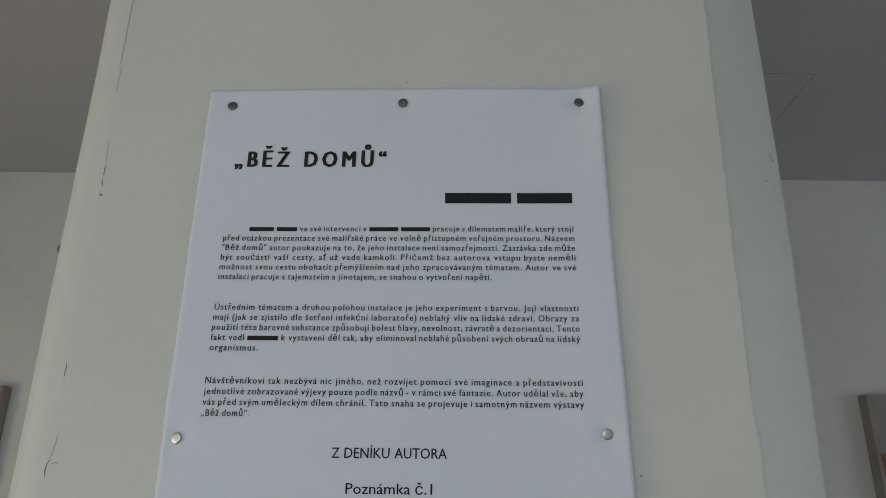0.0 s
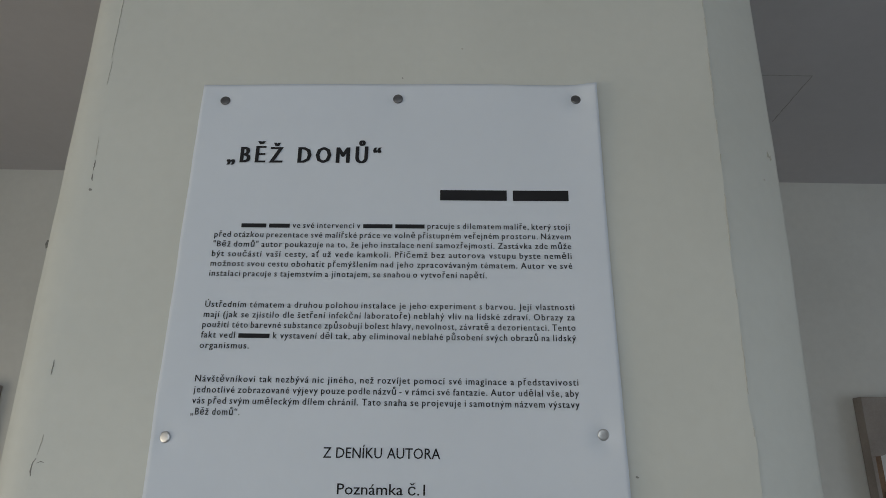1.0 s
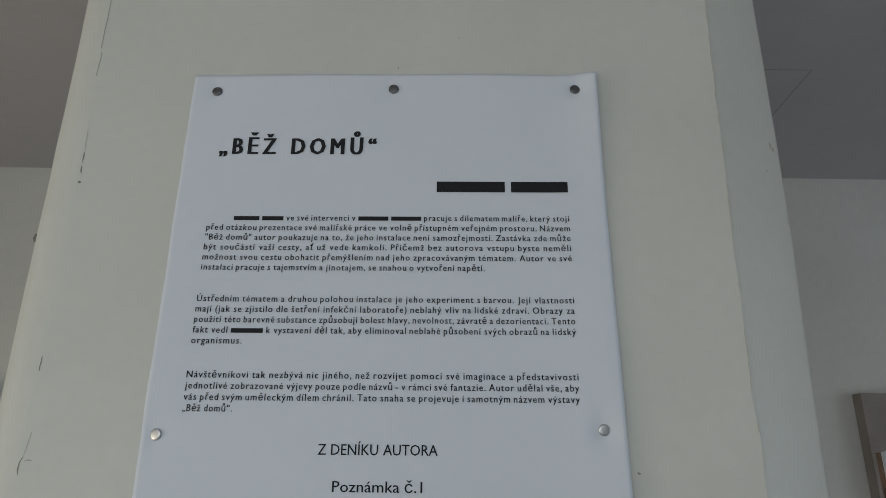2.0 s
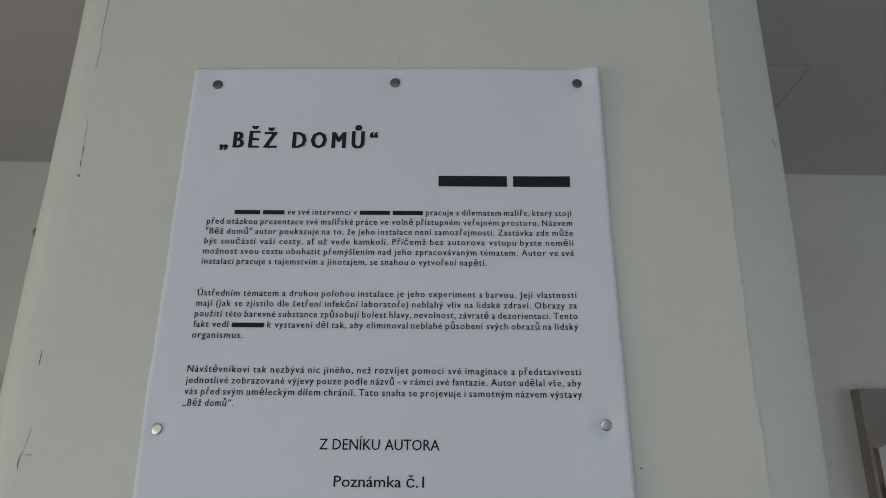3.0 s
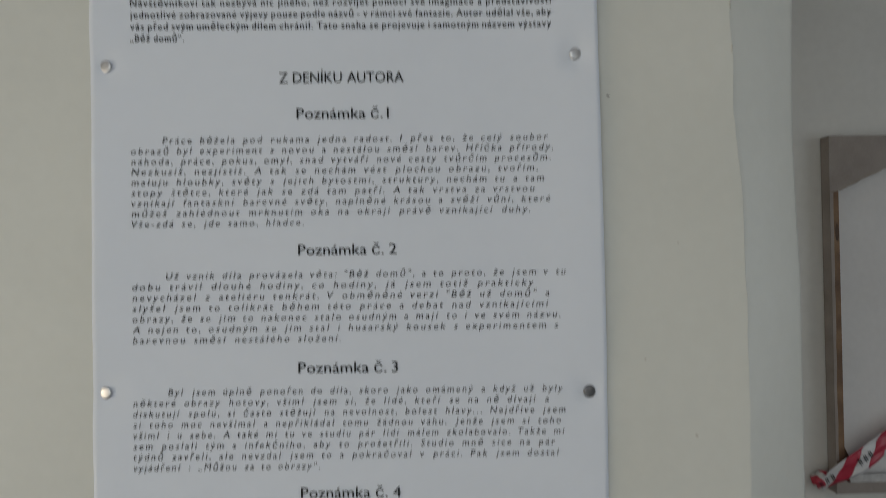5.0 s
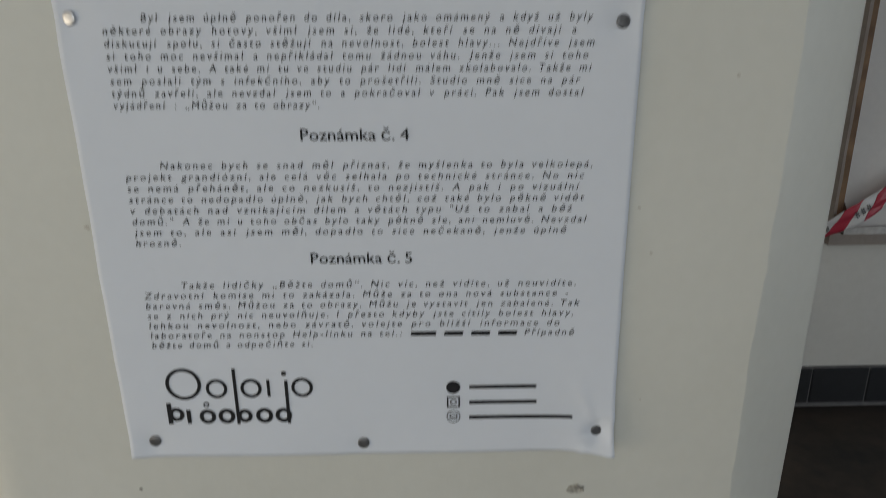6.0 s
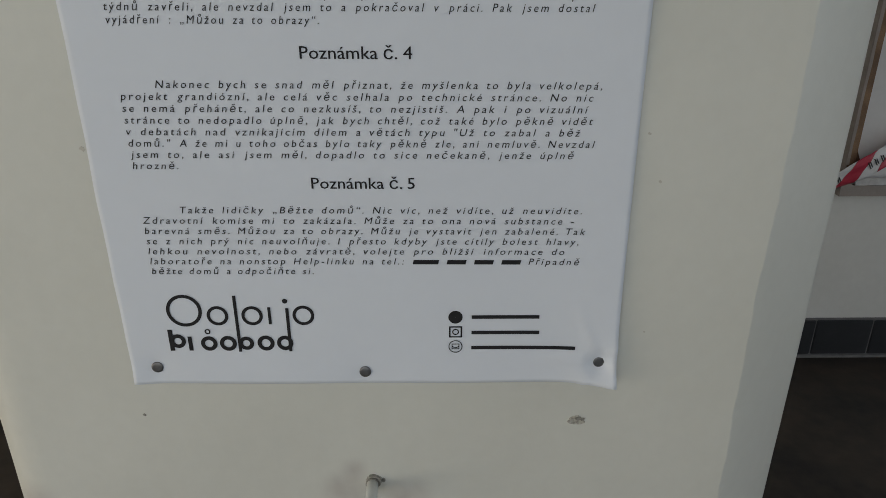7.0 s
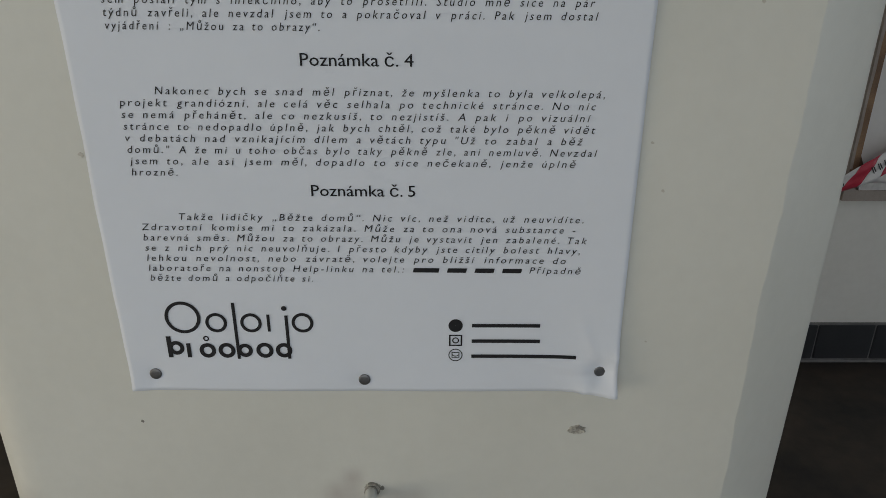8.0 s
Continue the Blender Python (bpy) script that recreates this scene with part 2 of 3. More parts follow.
def column_mesh():
    """An upright with chamfered corners, lofted from many sections so that its plaster edges wander and chip."""
    zs = np.linspace(GROUND, CEIL_Z + 0.02, 260)
    verts, faces, count = [], [], 0
    for z in zs:
        rag = noise.noise((1.7, z * 26.0, 4.0)) * 0.0014 + noise.noise((5.7, z * 85.0, 1.0)) * 0.0008
        step = 0.0034 * min(1.0, max(0.0, (z - 1.25) / 0.25))
        xr = front_edge(z)
        xl = -0.327 + wobble(z, 2, 0.0012)
        ol = -0.3570 + wobble(z, 3, 0.0012)
        orr = float(np.interp(z, (0.7, 0.9, 1.2, 1.35, 1.5, 1.63, 1.76, 1.9), (0.4225, 0.425, 0.427, 0.4275, 0.4228, 0.425, 0.429, 0.430))) + wobble(z, 4, 0.0008)
        chip = max(0.0, noise.noise((9.1, z * 30.0, 7.0)) - 0.45) * 0.010
        ring = [(ol, 0.060), (ol + 0.0008, 0.017), (ol + 0.0040, 0.0095), (xl - 0.010, 0.0030), (xl - 0.002, 0.0008), (xl + 0.010, 0.0)]
        ring += [(-0.1, 0.0), (0.12, 0.0)]
        ring += [(xr - 0.012, 0.0), (xr - 0.0010 + rag, 0.0002), (xr + 0.0006 + rag, 0.0008 + step), (xr + 0.005, 0.0034 + step * 1.2), (xr + 0.02, 0.0130 + step * 0.6)]
        ring += [(orr - 0.007 - chip, 0.055), (orr - 0.0015 - chip * 0.6, 0.0605), (orr, 0.071), (orr, 0.54), (ol, 0.54)]
        count = len(ring)
        verts += [(x, y, z) for x, y in ring]
    for j in range(len(zs) - 1):
        for i in range(count):
            k = (i + 1) % count
            faces.append((j * count + i, j * count + k, (j + 1) * count + k, (j + 1) * count + i))
    me = mesh_from("column", verts, faces, CREAM, smooth=True)
    for n, p in enumerate(me.polygons):
        p.use_smooth = n % count not in (5, 6, 7, 8, 9, 10)
    return me


column = tagged(part("column", column_mesh(), None, None), "cream-painted plaster column with chamfered scuffed corners", "column", kind="structure")


def on_chamfer(bm):
    """Turns a mark from the front's plane on to the right-hand chamfer, with x counted from the front's edge."""
    bm.transform(Matrix.Translation((0.358, 0.0143, 0)) @ pose(0, 0, 0, 0, 0, 31.6) @ Matrix.Translation((-0.0236, 0, 0)))
    return bm


def stroke(points, width, out=0.0004):
    """A thin dry scuff along points (x, z) on the column's front, tapering at both ends."""
    bm, rows = bmesh.new(), []
    n = len(points)
    for i, (x, z) in enumerate(points):
        a, b = points[max(0, i - 1)], points[min(n - 1, i + 1)]
        d = Vector((b[0] - a[0], 0, b[1] - a[1])).normalized()
        s = Vector((-d.z, 0, d.x)) * width * (0.25 + 0.75 * math.sin(math.pi * (i + 0.3) / (n - 0.4))) * random.uniform(0.6, 1.2)
        p = Vector((x, -out, z))
        back = Vector((0, out + 0.0006, 0))
        rows.append([bm.verts.new(q) for q in (p + s + back, p + s * 0.8, p - s * 0.8, p - s + back)])
    for a, b in zip(rows, rows[1:]):
        for i in range(3):
            bm.faces.new((a[i], a[i + 1], b[i + 1], b[i]))
    return bm


def wander(x0, z0, x1, z1, n, amount):
    return [(x0 + (x1 - x0) * i / n + random.uniform(-amount, amount), z0 + (z1 - z0) * i / n) for i in range(n + 1)]


for points, width, mat in ((wander(-0.3205, 2.06, -0.3210, 1.96, 30, 0.0003), 0.0003, FAINT), (wander(-0.3190, 1.955, -0.3200, 1.925, 12, 0.0003), 0.0002, FAINT),
                           (wander(-0.3168, 1.862, -0.3158, 1.838, 8, 0.0003), 0.0004, FAINT), (wander(-0.3160, 1.834, -0.3152, 1.822, 5, 0.0006), 0.0007, SCUFF_AND_GAP),
                           (wander(-0.3156, 1.818, -0.3150, 1.810, 4, 0.0006), 0.0008, SCUFF_AND_GAP), (wander(-0.3160, 1.8005, -0.3128, 1.7995, 4, 0.0002), 0.0016, SCUFF_AND_GAP),
                           (wander(-0.3160, 1.624, -0.3162, 1.610, 5, 0.0002), 0.0005, SCUFF_AND_GAP), (wander(-0.3115, 1.556, -0.3140, 1.538, 6, 0.0003), 0.0004, FAINT),
                           ([(-0.3145, 1.535), (-0.3168, 1.531), (-0.3174, 1.524), (-0.3164, 1.520)], 0.0006, SCUFF_AND_GAP), ([(-0.3130, 1.5310), (-0.3095, 1.5325), (-0.3065, 1.5315)], 0.0005, SCUFF_AND_GAP)):
    part("scuff", stroke(points, width), mat, column)
for x, z, r, mat in ((0.070, 1.973, 0.0010, FAINT), (0.227, 1.526, 0.0014, SCUFF_AND_GAP), (0.243, 1.092, 0.0013, FAINT), (0.230, 1.131, 0.0013, FAINT), (0.285, 1.399, 0.0009, FAINT), (0.298, 1.234, 0.0014, FAINT),
                     (-0.210, 0.871, 0.0016, SCUFF_AND_GAP), (0.255, 1.30, 0.0009, FAINT), (0.245, 0.955, 0.0009, FAINT), (-0.2165, 1.121, 0.0022, FAINT), (0.005, 1.935, 0.0009, SCUFF_AND_GAP)):
    pts = [(x - r, z), (x - r * 0.3, z + r * 0.3), (x + r * 0.4, z - r * 0.2), (x + r, z + r * 0.1)]
    part("pinhole", stroke(pts, r), mat, column, "small dark nail hole")

part("pinhole", on_chamfer(stroke([(0.0742, 1.8345), (0.0752, 1.8352), (0.0762, 1.8346)], 0.0012)), FAINT, column)
part("scuff", on_chamfer(stroke(wander(0.0895, 1.873, 0.0905, 1.866, 5, 0.0008), 0.0008)), FAINT, column)
part("scuff", on_chamfer(stroke(wander(0.0930, 1.869, 0.0935, 1.863, 4, 0.0008), 0.0010)), FAINT, column)
for z0, z1 in ((2.09, 2.03), (2.015, 1.99), (1.975, 1.90), (1.885, 1.868), (1.845, 1.835), (1.80, 1.74), (1.70, 1.69), (1.655, 1.60), (1.57, 1.562)):
    n = max(3, int((z0 - z1) / 0.006))
    zs = [z0 + (z1 - z0) * i / n for i in range(n + 1)]
    part("edge_crack", stroke([(front_edge(z) - 0.0008 + random.uniform(-0.0006, 0.0004), z) for z in zs], 0.0004), FAINT, column)
edge_mark = stroke([(-0.3545, 1.7480), (-0.3550, 1.7435), (-0.3542, 1.7390)], 0.0018)
bmesh.ops.translate(edge_mark, verts=edge_mark.verts[:], vec=(0, 0.0105, 0))
part("scuff", edge_mark, SCUFF_AND_GAP, column, "dark chip on the edge")


def crumb(cx, cz, wide, high, seed):
    """A torn patch of plaster: a low ragged island with a hollow."""
    rnd = random.Random(seed)
    bm = bmesh.new()
    n = 22
    rim, mid, inner = [], [], []
    for i in range(n):
        a = 2 * math.pi * i / n
        k = rnd.uniform(0.78, 1.12)
        x, z = cx + math.cos(a) * wide * k, cz + math.sin(a) * high * k * (0.55 if math.sin(a) < 0 else 1.0)
        rim.append(bm.verts.new((x, 0.0006, z)))
        mid.append(bm.verts.new((cx + (x - cx) * 0.85, -0.0020 * rnd.uniform(0.4, 1.0), cz + (z - cz) * 0.85)))
        inner.append(bm.verts.new((cx + (x - cx) * 0.45, -0.0006 * rnd.uniform(0.2, 1.6), cz + (z - cz) * 0.45)))
    for i in range(n):
        k = (i + 1) % n
        bm.faces.new((rim[i], rim[k], mid[k], mid[i]))
        bm.faces.new((mid[i], mid[k], inner[k], inner[i]))
    bm.faces.new(inner)
    return bm


chip = part("plaster_chip", crumb(0.1922, 0.8608, 0.0090, 0.0064, 4), RAW, column, "torn patch of bare plaster")
# shade at the chip's upper rim, painted as a dark stroke
part("hole_shade", stroke([(0.1905, 0.8640), (0.1925, 0.8652), (0.1950, 0.8646), (0.1965, 0.8632)], 0.0018, 0.0024), SCUFF_AND_GAP, chip)
rim = part("plaster_chip", crumb(-0.0005, 0.7945, 0.0082, 0.0060, 9), RAW, column, "torn plaster rim round a dowel hole")
# shade of the gap round the plug, painted as a dark arc
part("hole_shade", stroke([(-0.0015 + 0.0076 * math.cos(radians(a)), 0.7925 + 0.0076 * math.sin(radians(a))) for a in range(-35, 116, 15)], 0.0011, 0.0026), SCUFF_AND_GAP, rim, "gap beside the plug, its shade put in as a dark stroke")
part("plaster_chip", crumb(0.0088, 0.7935, 0.0022, 0.0030, 12), SCUFF_AND_GAP, column, "dark crumb of torn plaster")

# ---- dowel in the column ----
peg_profile = [(0.0030, -0.03), (0.0056, -0.028), (0.0058, 0.030), (0.0060, 0.036), (0.0058, 0.0385), (0.0042, 0.0388), (0.0040, 0.030), (0.0, 0.030)]
pv, pf = lathe(peg_profile, 24)
peg = tagged(new("wall_plug", mesh_from("wall_plug", pv, pf, PEG, smooth=True)), "white plastic plug sticking out of the column", "wall plug")
peg.matrix_world = pose(-0.002, -0.001, 0.790, 93, 0, 2)
bpy.context.view_layer.update()
# the gap's shade again, as a dark ring round the plug
cv, cf = lathe([(0.0056, -0.001), (0.0066, -0.001), (0.0067, 0.0010), (0.0058, 0.0012)], 20)
part("gap_ring", mesh_from("gap_ring", [peg.matrix_world @ Vector(v) for v in cv], cf, SCUFF_AND_GAP, smooth=True), None, peg, "dark ring standing in for the shaded gap at the plaster")

# ---- poster ----
PX0, PZ0, PZ1 = -0.2115, 0.9060, 1.9250
PINS = [(-0.186, 1.905), (0.001, 1.908), (0.192, 1.908), (-0.199, 1.555), (0.199, 1.562), (-0.201, 1.280), (0.206, 1.274), (-0.189, 0.923), (-0.003, 0.917), (0.2070, 0.926)]


def right_edge(z):
    """The sheet is cut a little wider towards its foot."""
    return 0.2135 + 0.0072 * min(1.0, max(0.0, (1.92 - z) / 0.6))


def left_edge(z):
    """The left edge wanders a little where the damp paper has cockled."""
    return PX0 + 0.0016 * noise.noise((2.2, z * 7.0, 8.1)) + 0.0006 * noise.noise((6.1, z * 31.0, 2.4))


def bump1(a):
    return math.exp(-a * a)


def lift(x, z):
    """How far the sheet stands off the plaster at x, z."""
    PX1 = right_edge(z)
    d = 0.0012 + 0.0010 * (1 + noise.noise((x * 5.0, z * 3.5, 3.3)))
    d += 0.0052 * bump1((x - PX1) / 0.045) * (0.55 + 0.45 * math.sin(z * 9.0 + 0.6))
    d += 0.0012 * bump1((x - PX0) / 0.035) * (0.5 + 0.5 * math.sin(z * 8.0 + 2.0))
    d += 0.0115 * bump1((x - PX1) / 0.026) * bump1((z - PZ0) / 0.034)
    d += 0.0065 * bump1((x - PX1) / 0.024) * bump1((z - PZ1) / 0.12)
    d += 0.0020 * bump1((x - PX0) / 0.02) * bump1((z - PZ0) / 0.014)
    d += 0.0016 * bump1((z - PZ0) / 0.022) * (0.5 - 0.5 * math.cos(4 * math.pi * (x - PX0) / (PX1 - PX0)))
    d += 0.0014 * bump1((z - PZ1) / 0.024) * (0.5 - 0.5 * math.cos(4 * math.pi * (x - PX0) / (PX1 - PX0)))
    # creases that fan out from the fixings near the lower right corner
    px, pz = 0.2070, 0.926
    r = math.hypot(x - px, z - pz)
    if x < px + 0.02 and r > 0.004:
        a = math.atan2(z - pz, x - px)
        d += 0.0016 * bump1((r - 0.028) / 0.026) * max(0.0, math.cos(a * 6.0 + 0.8)) ** 5
    for cx, cz in PINS:
        k = bump1(math.hypot(x - cx, z - cz) / 0.013)
        d = d * (1 - k) + 0.0006 * k
    return d


def sheet_mesh():
    nx, nz = 120, 270
    verts, faces = [], []
    for side in (0, 1):
        for j in range(nz + 1):
            for i in range(nx + 1):
                u, v = i / nx, j / nz
                zz = PZ0 + (PZ1 - PZ0) * v
                x = left_edge(zz) + (right_edge(zz) - left_edge(zz)) * u
                z = PZ0 + (PZ1 - PZ0) * v + 0.0008 * math.sin(u * 7 + 1) * (1 - 2 * v)
                verts.append((x, -lift(x, z) + (0.00022 if side else 0.0), z))
    w = nx + 1
    off = w * (nz + 1)
    for j in range(nz):
        for i in range(nx):
            a = j * w + i
            faces.append((a, a + 1, a + w + 1, a + w))
            faces.append((off + a, off + a + w, off + a + w + 1, off + a + 1))
    for i in range(nx):
        faces.append((i, off + i, off + i + 1, i + 1))
        t = nz * w + i
        faces.append((t, t + 1, off + t + 1, off + t))
    for j in range(nz):
        a, b = j * w, (j + 1) * w
        faces.append((a, b, off + b, off + a))
        a, b = j * w + nx, (j + 1) * w + nx
        faces.append((a, off + a, off + b, b))
    me = mesh_from("poster", verts, faces, PAPER, smooth=True)
    for p in me.polygons[2 * nx * nz:]:
        p.use_smooth = False
    return me


poster = tagged(new("poster", sheet_mesh()), "tall white paper exhibition poster pinned to the column", "poster")
INK_OUT = 0.0005
_words = {}


def word_mesh(word, bold, shear, spacing):
    """A word at size 1, struck again a little to the side for a bolder face: its points, faces and width."""
    key = (word, bold, shear, spacing)
    if key not in _words:
        cu = bpy.data.curves.new("word", "FONT")
        cu.body, cu.size, cu.resolution_u = word, 1.0, 2
        cu.shear, cu.space_character = shear, spacing
        ob = bpy.data.objects.new("word", cu)
        me = bpy.data.meshes.new_from_object(ob)
        co = np.array([v.co[:2] for v in me.vertices], float).reshape(-1, 2)
        faces = [tuple(p.vertices) for p in me.polygons]
        bpy.data.objects.remove(ob)
        bpy.data.curves.remove(cu)
        bpy.data.meshes.remove(me)
        x0, x1 = co[:, 0].min(), co[:, 0].max()
        co[:, 0] -= x0
        strikes = max(1, math.ceil(bold / 0.03) + 1) if bold else 1
        n = len(co)
        faces = [tuple(n * k + i for i in f) for k in range(strikes) for f in faces]
        co = np.concatenate([np.c_[co[:, 0] + bold * k / max(1, strikes - 1), co[:, 1], np.full(n, float(k))] for k in range(strikes)])
        x1 += bold
        _words[key] = (co, faces, x1 - x0)
    return _words[key]


def plain_bar(letters, spacing, shear):
    """A plain bar in the place of so many letters."""
    w, n = letters * 0.46 * spacing - 0.06, 12
    co = [(w * i / n + h * shear, h, 0.0) for i in range(n + 1) for h in (0.02, 0.50)]
    return np.array(co, float), [(2 * i, 2 * i + 2, 2 * i + 3, 2 * i + 1) for i in range(n)], w


def set_words(line, style):
    return [plain_bar(len(w), style["spacing"], style["shear"]) if w.startswith("#") else word_mesh(w, style["bold"], style["shear"], style["spacing"]) for w in line.split()]


def on_sheet(verts):
    return [(v[0], -lift(v[0], v[1]) - INK_OUT - (0.00004 * v[2] if len(v) > 2 else 0.0), v[1]) for v in verts]


def text_line(line, x0, x1, z, style, squeeze, name="text_line"):
    """One printed line from x0 to x1 on the baseline z; the gaps between words take up the slack."""
    words = set_words(line, style)
    size = style["size"]
    total = sum(w for _, _, w in words) * size * squeeze
    if len(words) == 1:
        squeeze *= (x1 - x0) / total
        gap = 0.0
    else:
        gap = (x1 - x0 - total) / (len(words) - 1)
    verts, faces, x = [], [], x0
    slope = float(np.interp(z, (1.20, 1.30, 1.40), (-0.008, -0.005, 0.0)))  # the lower lines run slightly downhill
    for co, fs, w in words:
        n = len(verts)
        verts += [(x + p[0] * size * squeeze, z + p[1] * size + slope * (x + p[0] * size * squeeze), p[2]) for p in co]
        faces += [tuple(n + i for i in f) for f in fs]
        x += w * size * squeeze + gap
    return part(name, mesh_from(name, on_sheet(verts), faces, INK), None, poster)


def squeeze_for(lines, ends, style, space):
    """The breadth of the letters with which these lines fill their widths."""
    room = sum(b - a for a, b in ends) - sum(len(t.split()) - 1 for t in lines) * space * style["size"]
    return room / (style["size"] * sum(w for t in lines for _, _, w in set_words(t, style)))


def paragraph(lines, z, pitch, style, ends, space):
    k = squeeze_for(lines, ends, style, space)
    for i, (line, (a, b)) in enumerate(zip(lines, ends)):
        own = squeeze_for([line], [(a, b)], style, space)
        text_line(line, a, b, z - pitch * i, style, own if len(line.split()) < 5 else 0.4 * k + 0.6 * own)


LEFT, RIGHT = -0.178, 0.1785
TITLE = dict(size=0.0262, bold=0.100, shear=0.0, spacing=1.45)
HEAD = dict(size=0.0133, bold=0.012, shear=0.0, spacing=1.0)
BODY = dict(size=0.0090, bold=0.028, shear=0.0, spacing=1.18)
NOTE = dict(size=0.0083, bold=0.0, shear=0.22, spacing=1.36)

text_line("„BĚŽ DOMŮ“", -0.1755, -0.0140, 1.8310, TITLE, squeeze_for(["„BĚŽ DOMŮ“"], [(-0.1755, -0.0150)], TITLE, 0.55), "title")
NAME = dict(size=0.0238, bold=0.0, shear=0.0, spacing=1.0)
text_line("###### #####", 0.0480, 0.1785, 1.7890, NAME, squeeze_for(["###### #####"], [(0.0470, 0.1785)], NAME, 0.3), "title")

paragraph(["###### ##### ve své intervenci v ####### ####### pracuje s dilematem malíře, který stojí",
           "před otázkou prezentace své malířské práce ve volně přístupném veřejném prostoru. Názvem",
           "\"Běž domů\" autor poukazuje na to, že jeho instalace není samozřejmostí. Zastávka zde může",
           "být součástí vaší cesty, ať už vede kamkoli. Přičemž bez autorova vstupu byste neměli",
           "možnost svou cestu obohatit přemýšlením nad jeho zpracovávaným tématem. Autor ve své",
           "instalaci pracuje s tajemstvím a jinotajem, se snahou o vytvoření napětí."],
          1.7586, 0.0102, BODY, [(-0.152, RIGHT)] + [(LEFT, RIGHT)] * 4 + [(LEFT, 0.095)], 0.36)
paragraph(["Ústředním tématem a druhou polohou instalace je jeho experiment s barvou. Její vlastnosti",
           "mají (jak se zjistilo dle šetření infekční laboratoře) neblahý vliv na lidské zdraví. Obrazy za",
           "použití této barevné substance způsobují bolest hlavy, nevolnost, závratě a dezorientaci. Tento",
           "fakt vedl ####### k vystavení děl tak, aby eliminoval neblahé působení svých obrazů na lidský",
           "organismus."],
          1.6764, 0.0100, BODY, [(LEFT, RIGHT)] * 4 + [(LEFT, -0.131)], 0.36)
paragraph(["Návštěvníkovi tak nezbývá nic jiného, než rozvíjet pomocí své imaginace a představivosti",
           "jednotlivé zobrazované výjevy pouze podle názvů - v rámci své fantazie. Autor udělal vše, aby",
           "vás před svým uměleckým dílem chránil. Tato snaha se projevuje i samotným názvem výstavy",
           "„Běž domů“."],
          1.6051, 0.0100, BODY, [(LEFT, RIGHT)] * 3 + [(LEFT, -0.133)], 0.36)


def heading(line, x0, x1, z):
    text_line(line, x0, x1, z, HEAD, squeeze_for([line], [(x0, x1)], HEAD, 0.33), "heading")


heading("Z DENÍKU AUTORA", -0.0535, 0.0520, 1.5390)
heading("Poznámka č.1", -0.0390, 0.0390, 1.5085)
heading("Poznámka č. 2", -0.0390, 0.0440, 1.3930)
heading("Poznámka č. 3", -0.0400, 0.0440, 1.2935)
heading("Poznámka č. 4", -0.0390, 0.0450, 1.1885)
heading("Poznámka č. 5", -0.0380, 0.0450, 1.0880)


def note(lines, z, pitch, indent, rights):
    ends = [(indent if i == 0 else LEFT, r) for i, r in enumerate(rights)]
    paragraph(lines, z, pitch, NOTE, ends, 0.85)


note(["Práce běžela pod rukama jedna radost. I přes to, že celý soubor",
      "obrazů byl experiment s novou a nestálou směsí barev. Hříčka přírody,",
      "náhoda, práce, pokus, omyl, snad vytváří nové cesty tvůrčím procesům.",
      "Nezkusíš, nezjistíš. A tak se nechám vést plochou obrazu, tvořím,",
      "maluju hloubky, světy s jejich bytostmi, struktury, nechám tu a tam",
      "stopy štětce, které jak se zdá tam patří. A tak vrstva za vrstvou",
      "vznikají fantaskní barevné světy, naplněné krásou a svěží vůní, které",
      "můžeš zahlédnout mrknutím oka na okraji právě vznikající duhy.",
      "Vše-zdá se, jde samo, hladce."], 1.4885, 0.00877, -0.152,
     (0.174, 0.178, 0.176, 0.165, 0.170, 0.162, 0.175, 0.158, -0.034))
note(["Už vznik díla provázela věta: \"Běž domů\", a to proto, že jsem v tu",
      "dobu trávil dlouhé hodiny, co hodiny, já jsem totiž prakticky",
      "nevycházel z ateliéru tenkrát. V obměněné verzi \"Běž už domů\" a",
      "slyšel jsem to tolikrát během této práce a debat nad vznikajícími",
      "obrazy, že se jim to nakonec stalo osudným a mají to i ve svém názvu.",
      "A nejen to, osudným se jim stal i husarský kousek s experimentem s",
      "barevnou směsí nestálého složení."], 1.3740, 0.00900, -0.150,
     (0.187, 0.160, 0.173, 0.172, 0.182, 0.180, -0.004))
note(["Byl jsem úplně ponořen do díla, skoro jako omámený a když už byly",
      "některé obrazy hotovy, všiml jsem si, že lidé, kteří se na ně dívají a",
      "diskutují spolu, si často stěžují na nevolnost, bolest hlavy... Nejdříve jsem",
      "si toho moc nevšímal a nepřikládal tomu žádnou váhu. Jenže jsem si toho",
      "všiml i u sebe. A také mi tu ve studiu pár lidí málem zkolabovalo. Takže mi",
      "sem poslali tým s infekčního, aby to prošetřili. Studio mně sice na pár",
      "týdnů zavřeli, ale nevzdal jsem to a pokračoval v práci. Pak jsem dostal",
      "vyjádření : „Můžou za to obrazy“."], 1.2760, 0.00900, -0.149,
     (0.183, 0.171, 0.185, 0.181, 0.184, 0.176, 0.179, -0.023))
